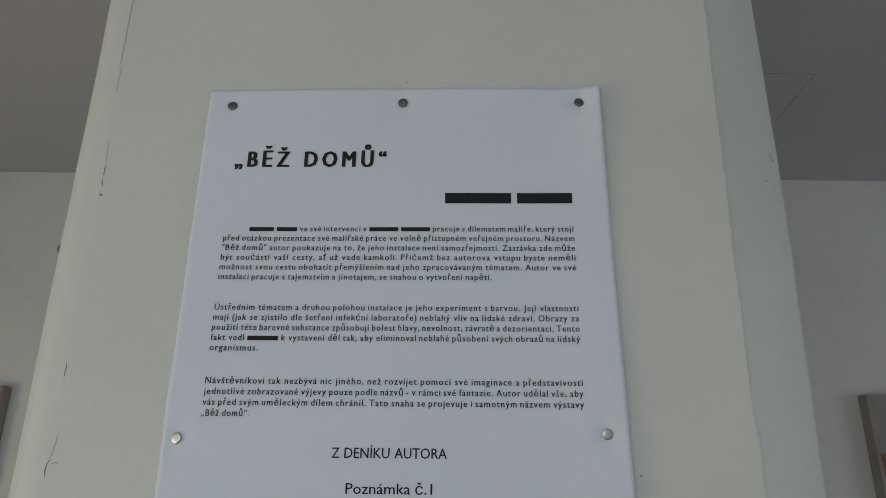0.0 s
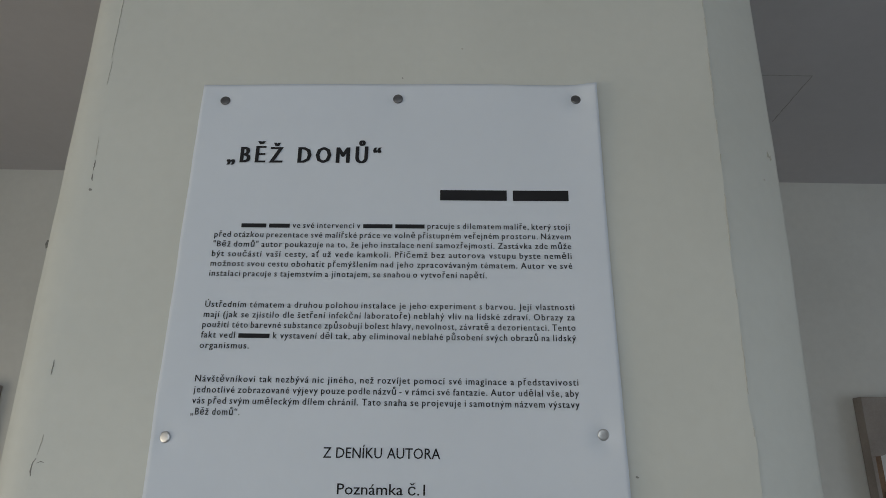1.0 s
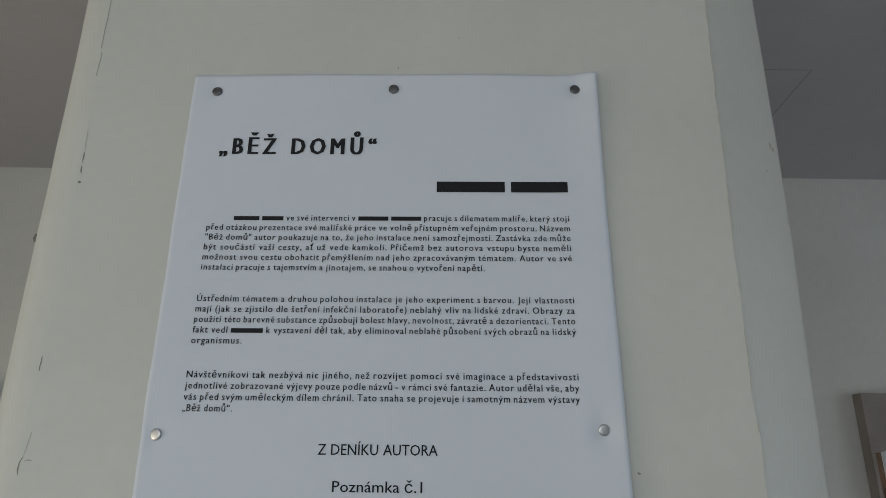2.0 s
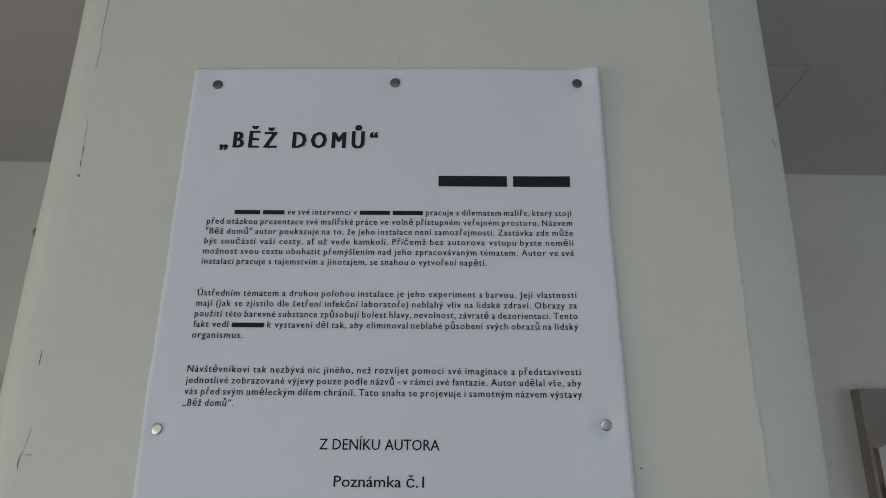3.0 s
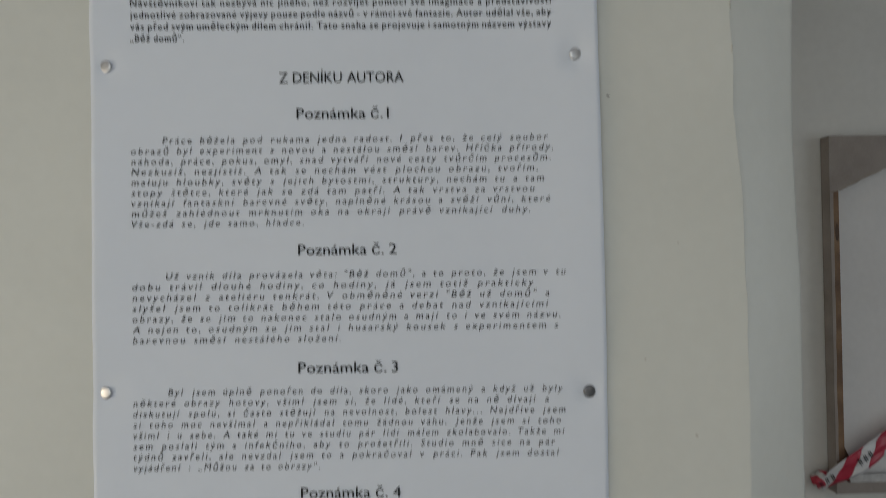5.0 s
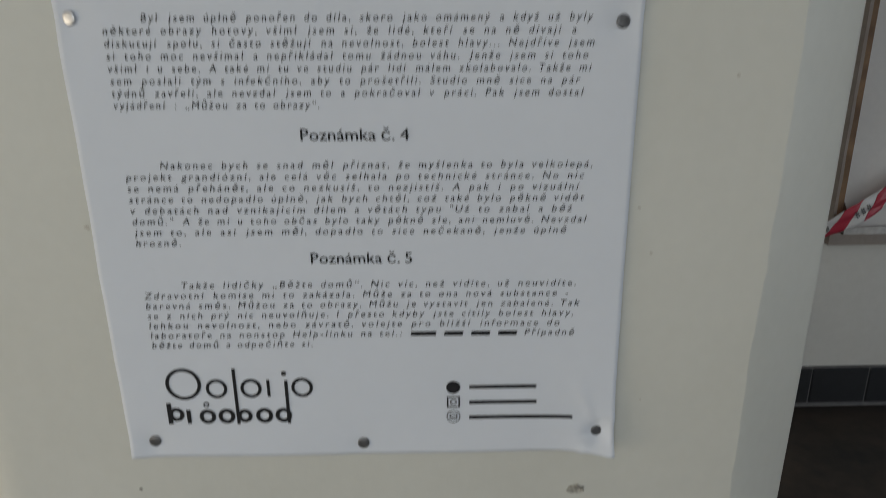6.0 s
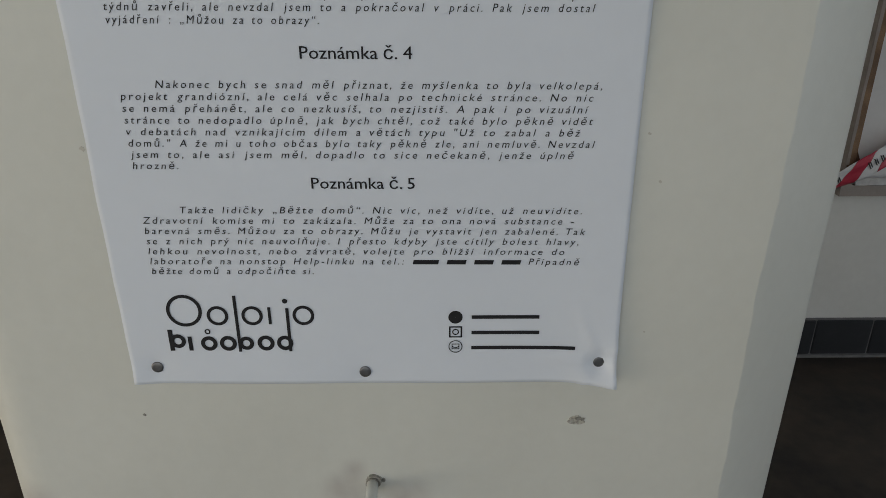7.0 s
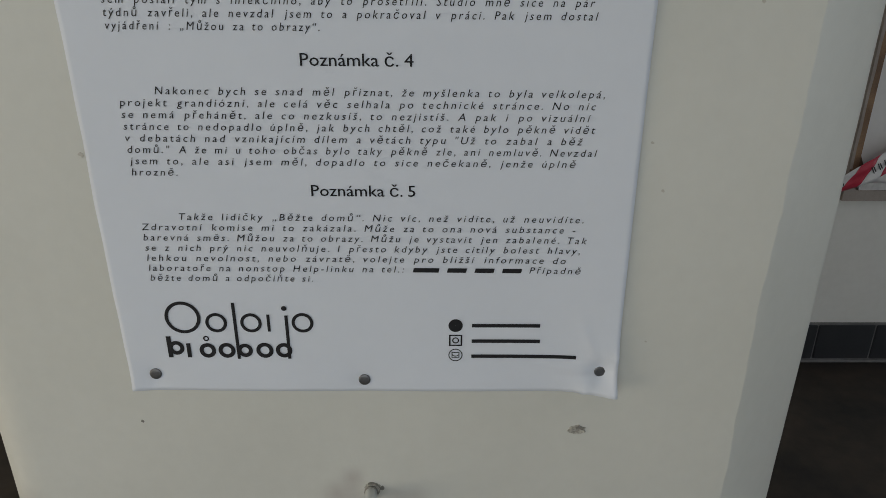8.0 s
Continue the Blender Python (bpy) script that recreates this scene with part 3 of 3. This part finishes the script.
note(["Nakonec bych se snad měl přiznat, že myšlenka to byla velkolepá,",
      "projekt grandiózní, ale celá věc selhala po technické stránce. No nic",
      "se nemá přehánět, ale co nezkusíš, to nezjistíš. A pak i po vizuální",
      "stránce to nedopadlo úplně, jak bych chtěl, což také bylo pěkně vidět",
      "v debatách nad vznikajícím dílem a větách typu \"Už to zabal a běž",
      "domů.\" A že mi u toho občas bylo taky pěkně zle, ani nemluvě. Nevzdal",
      "jsem to, ale asi jsem měl, dopadlo to sice nečekaně, jenže úplně",
      "hrozně."], 1.1668, 0.00900, -0.150,
     (0.189, 0.183, 0.180, 0.184, 0.175, 0.187, 0.171, -0.142))
note(["Takže lidičky „Běžte domů“. Nic víc, než vidíte, už neuvidíte.",
      "Zdravotní komise mi to zakázala. Může za to ona nová substance -",
      "barevná směs. Můžou za to obrazy. Můžu je vystavit jen zabalené. Tak",
      "se z nich prý nic neuvolňuje. I přesto kdyby jste cítily bolest hlavy,",
      "lehkou nevolnost, nebo závratě, volejte pro bližší informace do",
      "laboratoře na nonstop Help-linku na tel.: #### ### ### ### Případně",
      "běžte domů a odpočiňte si."], 1.0670, 0.00900, -0.146,
     (0.181, 0.175, 0.185, 0.180, 0.169, 0.182, -0.042))


# printed mark and contact signs, as plain shapes
def flat(name, verts, faces):
    return part(name, mesh_from(name, on_sheet(verts), faces, INK), None, poster)


def ring_shape(cx, cz, r, thick, a0=0.0, a1=360.0, n=40):
    verts, faces = [], []
    for i in range(n + 1):
        a = radians(a0 + (a1 - a0) * i / n)
        for k in (r, r - thick):
            verts.append((cx + math.cos(a) * k, cz + math.sin(a) * k))
    for i in range(n):
        faces.append((2 * i, 2 * i + 2, 2 * i + 3, 2 * i + 1))
    return verts, faces


def bar_shape(x0, x1, z0, z1):
    n = max(1, int((x1 - x0) / 0.003))
    return [(x0 + (x1 - x0) * i / n, z) for i in range(n + 1) for z in (z0, z1)], [(2 * i, 2 * i + 2, 2 * i + 3, 2 * i + 1) for i in range(n)]


def joined(*shapes):
    verts, faces = [], []
    for v, f in shapes:
        n = len(verts)
        verts += v
        faces += [tuple(n + i for i in g) for g in f]
    return verts, faces


for shape in (ring_shape(-0.1565, 0.9797, 0.0153, 0.0030), ring_shape(-0.1283, 0.9746, 0.0093, 0.0028), bar_shape(-0.1136, -0.1108, 0.9390, 0.9938), ring_shape(-0.0984, 0.9744, 0.0092, 0.0028), bar_shape(-0.0846, -0.0820, 0.9660, 0.9825),
              ring_shape(-0.0690, 0.9882, 0.0023, 0.0023, n=20), bar_shape(-0.0692, -0.0664, 0.9390, 0.9815), ring_shape(-0.0540, 0.9744, 0.0094, 0.0028), bar_shape(-0.1738, -0.1698, 0.9405, 0.9615), ring_shape(-0.1660, 0.9500, 0.0068, 0.0036),
              bar_shape(-0.1572, -0.1536, 0.9405, 0.9545), ring_shape(-0.1390, 0.9474, 0.0072, 0.0036), ring_shape(-0.1390, 0.9592, 0.0026, 0.0012, n=20), ring_shape(-0.1222, 0.9474, 0.0074, 0.0036), ring_shape(-0.1062, 0.9474, 0.0066, 0.0035),
              ring_shape(-0.0890, 0.9474, 0.0075, 0.0036), ring_shape(-0.0722, 0.9474, 0.0072, 0.0036)):
    flat("printed_shape", *shape)


def sign(name, shape):
    flat(name, [(x + 0.0056, z - 0.0078) for x, z in shape[0]], shape[1])


sign("round_sign", ring_shape(0.0725, 0.9795, 0.0062, 0.0061))
sign("square_sign", joined(bar_shape(0.0668, 0.0682, 0.9595, 0.9705), bar_shape(0.0770, 0.0784, 0.9595, 0.9705), bar_shape(0.0682, 0.0770, 0.9595, 0.9607), bar_shape(0.0682, 0.0770, 0.9693, 0.9705), ring_shape(0.0726, 0.9650, 0.0030, 0.0010)))
sign("envelope_sign", joined(ring_shape(0.0726, 0.9505, 0.0062, 0.0008), bar_shape(0.0692, 0.0760, 0.9478, 0.9485), bar_shape(0.0692, 0.0760, 0.9526, 0.9533), bar_shape(0.0692, 0.0699, 0.9485, 0.9526), bar_shape(0.0753, 0.0760, 0.9485, 0.9526), ring_shape(0.0726, 0.9530, 0.0040, 0.0008, 215, 325, 12)))
for x1, z in ((0.1512, 0.9712), (0.1518, 0.9560), (0.1840, 0.9410)):
    flat("text_line", *bar_shape(0.0922, x1, z - 0.0012, z + 0.0022))

# ---- drawing pins ----
PIN_PROFILE = [(0.0006, -0.008), (0.0006, 0.0002), (0.0046, 0.0000), (0.0052, 0.0004), (0.0053, 0.0009), (0.0049, 0.0013), (0.0043, 0.00155), (0.0030, 0.0017), (0.0006, 0.00175)]
pin_mesh = mesh_from("drawing_pin", *lathe(PIN_PROFILE, 26), PIN_DARK, smooth=True)
lit_pin_mesh = mesh_from("drawing_pin", *lathe(PIN_PROFILE, 26), PIN_LIT, smooth=True)
for (x, z), tilt in zip(PINS, ((-4, 2), (3, -2), (-3, 2), (3, -14), (5, 5), (2, -13), (-3, 3), (-3, 2), (-4, 0), (-5, 3))):
    # pins that catch the light get the brighter copy of the metal
    bright = abs(z - 1.56) < 0.02 or (x < 0 and abs(z - 1.28) < 0.02)
    pin = tagged(new("drawing_pin", lit_pin_mesh if bright else pin_mesh), "round drawing pin in the paper's margin, bright reflection put into its metal" if bright else "round drawing pin through the paper, dark reflection put into its metal", "drawing pin", "pins of the poster")
    pin.matrix_world = pose(x, -lift(x, z) - 0.0004, z, 90 + tilt[0], 0, 0) @ pose(0, 0, 0, 0, tilt[1], 0)


# ---- canvases hung face to the wall ----
def canvas_thing(x0, x1, z0, z1, flap, knot_z, label):
    """A stretched canvas seen from its back: wrapped sides, folded flaps, pine bars and the recessed cloth."""
    thick = 0.043
    y1 = WALL_Y - 0.002
    y0 = y1 - thick
    root = tagged(new("stretched_canvas"), label, "canvas")
    root.location = ((x0 + x1) / 2, y1, z0)
    bpy.context.view_layer.update()
    bar = 0.030
    # cloth wrapped round the outer sides
    for name, a in (("wrapped_side", (x0, x0 + 0.004, y0, y1, z0, z1)), ("wrapped_side", (x1 - 0.004, x1, y0, y1, z0, z1)),
                    ("wrapped_side", (x0 + 0.004, x1 - 0.004, y0, y1, z1 - 0.004, z1)), ("wrapped_side", (x0 + 0.004, x1 - 0.004, y0, y1, z0, z0 + 0.004))):
        part(name, box_bm(*a, bevel=0.0015, segments=2), CANVAS, root)
    part("cloth", box_bm(x0 + 0.004, x1 - 0.004, y1 - 0.006, y1 - 0.003, z0 + 0.004, z1 - 0.004), CANVAS_BACK, root, "pale back of the canvas")
    for name, a in (("stretcher_bar", (x0 + 0.004, x0 + bar, y0 + 0.002, y1 - 0.008, z0 + 0.004, z1 - 0.004)), ("stretcher_bar", (x1 - bar, x1 - 0.004, y0 + 0.002, y1 - 0.008, z0 + 0.004, z1 - 0.004)),
                    ("stretcher_bar", (x0 + bar, x1 - bar, y0 + 0.002, y1 - 0.008, z1 - bar, z1 - 0.004)), ("stretcher_bar", (x0 + bar, x1 - bar, y0 + 0.002, y1 - 0.008, z0 + 0.004, z0 + bar))):
        part(name, box_bm(*a, bevel=0.002, segments=2), PINE, root)

    # cloth folded on to the back, with ragged inner edges
    def folded(points, mat, out):
        bm = bmesh.new()
        front = [bm.verts.new((x, y0 - out, z)) for x, z in points]
        back = [bm.verts.new((x, y0 + 0.0025, z)) for x, z in points]
        bm.faces.new(front)
        for i in range(len(points)):
            k = (i + 1) % len(points)
            bm.faces.new((front[i], back[i], back[k], front[k]))
        return part("folded_cloth", bm, mat, root)

    def ragged(a, b, n, amount):
        return [(a[0] + (b[0] - a[0]) * i / n + random.uniform(-amount, amount), a[1] + (b[1] - a[1]) * i / n + random.uniform(-amount, amount)) for i in range(n + 1)]
    side = x0 if flap > 0 else x1
    s = 1 if flap > 0 else -1
    far = x1 if flap > 0 else x0
    folded([(side, z1)] + ragged((side, z1 - 0.175), (side + s * 0.030, z1 - 0.170), 3, 0.001) + ragged((side + s * 0.034, z1 - 0.168), (side + s * 0.20, z1 - 0.092), 10, 0.0015) + ragged((side + s * 0.21, z1 - 0.088), (far, z1 - 0.085), 12, 0.002) + [(far, z1)], CANVAS, 0.002)
    folded([(side, z1 - 0.175), (side, z0 + 0.10)] + ragged((side + s * 0.009, z0 + 0.10), (side + s * 0.010, z1 - 0.175), 14, 0.0010), CANVAS, 0.0012)
    folded([(side, z0)] + ragged((side, z0 + 0.098), (side + s * 0.035, z0 + 0.036), 5, 0.001) + ragged((side + s * 0.04, z0 + 0.034), (far, z0 + 0.034), 16, 0.0015) + [(far, z0)], CANVAS, 0.002)
    folded(ragged((side + s * 0.045, z0 + 0.0345), (far - s * 0.01, z0 + 0.0345), 16, 0.001) + ragged((far - s * 0.01, z0 + 0.056), (side + s * 0.040, z0 + 0.056), 22, 0.003), FRAYED, 0.0008)
    folded(ragged((far - s * 0.014, z0 + 0.05), (far - s * 0.014, z1 - 0.08), 8, 0.001) + [(far, z1 - 0.08), (far, z0 + 0.05)], CANVAS, 0.0012)
    # shade of the lower inner corner, put in as a dark solid wedge
    bm = bmesh.new()
    corner = [(side + s * bar, z0 + 0.050), (side + s * (bar + 0.046), z0 + 0.050), (side + s * bar, z0 + 0.148)]
    front, back = ([bm.verts.new((x, y, z)) for x, z in corner] for y in (y0 + 0.010, y0 + 0.020))
    bm.faces.new(front)
    bm.faces.new(back[::-1])
    for i in range(3):
        k = (i + 1) % 3
        bm.faces.new((front[i], back[i], back[k], front[k]))
    part("corner_shade", bm, KNOT_AND_SHADE, root, "dark wedge standing in for shade in the inner corner")
    bm = bmesh.new()
    bmesh.ops.create_icosphere(bm, subdivisions=2, radius=1.0, matrix=Matrix.Translation((side + s * 0.022, y0 + 0.0022, knot_z)) @ Matrix.Diagonal((0.0065, 0.0010, 0.030, 1)))
    part("knot", bm, KNOT_AND_SHADE, root)
    return root


canvas_thing(1.302, 2.152, 0.650, 1.748, 1, 1.45, "stretched canvas hung face to the wall, pine bars showing")
canvas_thing(-2.219, -1.369, 0.655, 1.755, -1, 1.35, "stretched canvas with taupe cloth back hung on the wall")


# ---- barrier tape over the canvas ----
def tape_frame(s):
    """Middle, across-direction and half breadth of the tape at s metres from the lower corner."""
    ax, az = 0.845, 0.535
    x, z = 1.262 + ax * s, 0.692 + az * s
    twist = 0.4 * bump1((s - 0.0) / 0.05)
    half = 0.031 * (1 - 0.12 * bump1(s / 0.05))
    y = WALL_Y - 0.052 - 0.006 * math.sin(s * 9) - 0.012 * bump1((s - 0.10) / 0.08)
    wide = Vector((-az * math.cos(twist), -math.sin(twist) * 0.6, ax * math.cos(twist))).normalized()
    return Vector((x, y, z)), wide, half


def tape_piece(s0, s1, slant, n=10, m=8):
    """A band of the tape between two slanting cuts."""
    bm = bmesh.new()
    grid = []
    for j in range(m + 1):
        v = -1 + 2 * j / m
        row = []
        for i in range(n + 1):
            s = s0 + (s1 - s0) * i / n + slant * v
            s = max(s, -0.02)
            mid, wide, half = tape_frame(s)
            crease = 0.0030 * math.sin(v * 5.0 + s * 26) + 0.0040 * noise.noise((s * 34, v * 2.5, 1))
            row.append(bm.verts.new(mid + wide * half * v + Vector((0, crease, 0))))
        grid.append(row)
    for a, b in zip(grid, grid[1:]):
        for i in range(n):
            bm.faces.new((a[i], a[i + 1], b[i + 1], b[i]))
    for f in bm.faces:
        f.smooth = True
    geom = bmesh.ops.extrude_face_region(bm, geom=list(bm.faces))
    bmesh.ops.translate(bm, verts=[g for g in geom["geom"] if isinstance(g, bmesh.types.BMVert)], vec=(0, 0.0006, 0))
    return bm


tape = tagged(new("barrier_tape"), "red and white striped plastic barrier tape stretched across the canvas", "barrier tape")
tape.location = (1.262, WALL_Y - 0.05, 0.692)
bpy.context.view_layer.update()
s, red = -0.025, False
while s < 1.0:
    step = 0.066
    part("red_stripe" if red else "white_stripe", tape_piece(s, s + step, 0.048), TAPE_RED if red else TAPE_WHITE, tape)
    if not red:
        for k in range(3):
            mid, wide, half = tape_frame(s + 0.016 + 0.014 * k)
            along = Vector((0.845, 0, 0.535))
            bm = bmesh.new()
            c = mid + Vector((0, -0.005, 0)) + along * 0.006 * (k - 1)
            for a, b, hi in ((-0.004, -0.0022, 0.011), (0.0018, 0.0036, 0.009)):
                q = [c + along * u + wide * w for u, w in ((a, -hi), (b, -hi), (b, hi), (a, hi))]
                low = [bm.verts.new(p) for p in q]
                top = [bm.verts.new(p + Vector((0, 0.004, 0))) for p in q]
                bm.faces.new(low)
                for i in range(4):
                    bm.faces.new((low[i], top[i], top[(i + 1) % 4], low[(i + 1) % 4]))
            part("printed_bar", bm, TAPE_INK, tape)
    s += step
    red = not red
# the knotted end tucked round the lower corner
end_verts, end_faces = lathe([(0.004, -0.030), (0.014, -0.026), (0.021, -0.012), (0.018, 0.003), (0.022, 0.014), (0.014, 0.026), (0.004, 0.030)], 18)
end_verts = [Vector(v) * (1 + 0.55 * noise.noise((v[0] * 75, v[1] * 75, v[2] * 75 + 3.0))) for v in end_verts]
turn = pose(1.262, WALL_Y - 0.034, 0.692, 0, 60, 20)
part("knotted_end", mesh_from("knotted_end", [turn @ v for v in end_verts], end_faces, TAPE_RED, smooth=True), None, tape, "crumpled knotted tape end")
turn = turn @ Matrix.Diagonal((1.08, 1.08, 0.60, 1))
part("knotted_end", mesh_from("knotted_end", [turn @ v for v in end_verts], end_faces, TAPE_WHITE, smooth=True), None, tape, "crumpled white tape end")

# ---- skirting of black tiles ----
skirting = slab("baseboard", box_bm(WEST, EAST, WALL_Y - 0.0165, WALL_Y, GROUND, 0.204), GROUT, "low skirting of black tiles with grey grout", "baseboard")
part("grout_fillet", box_bm(WEST, EAST, WALL_Y - 0.026, WALL_Y - 0.0165, GROUND, GROUND + 0.010, bevel=0.003), GROUT, skirting)
tile_bm = box_bm(-0.0958, 0.0958, -0.007, 0.0, 0.0, 0.130, bevel=0.0025, segments=2)
tile_mesh = bpy.data.meshes.new("tile")
tile_bm.to_mesh(tile_mesh)
tile_bm.free()
tile_mesh.materials.append(TILE)
for i in range(-21, 11):
    x = 1.343 + 0.196 * (i + 0.5)
    if WEST + 0.11 < x < EAST - 0.11:
        t = new("tile", tile_mesh)
        t.matrix_world = pose(x, WALL_Y - 0.0125 - random.uniform(0, 0.0008), GROUND + 0.013, random.uniform(-0.3, 0.3), random.uniform(-0.2, 0.2), 0)
        t.parent = skirting
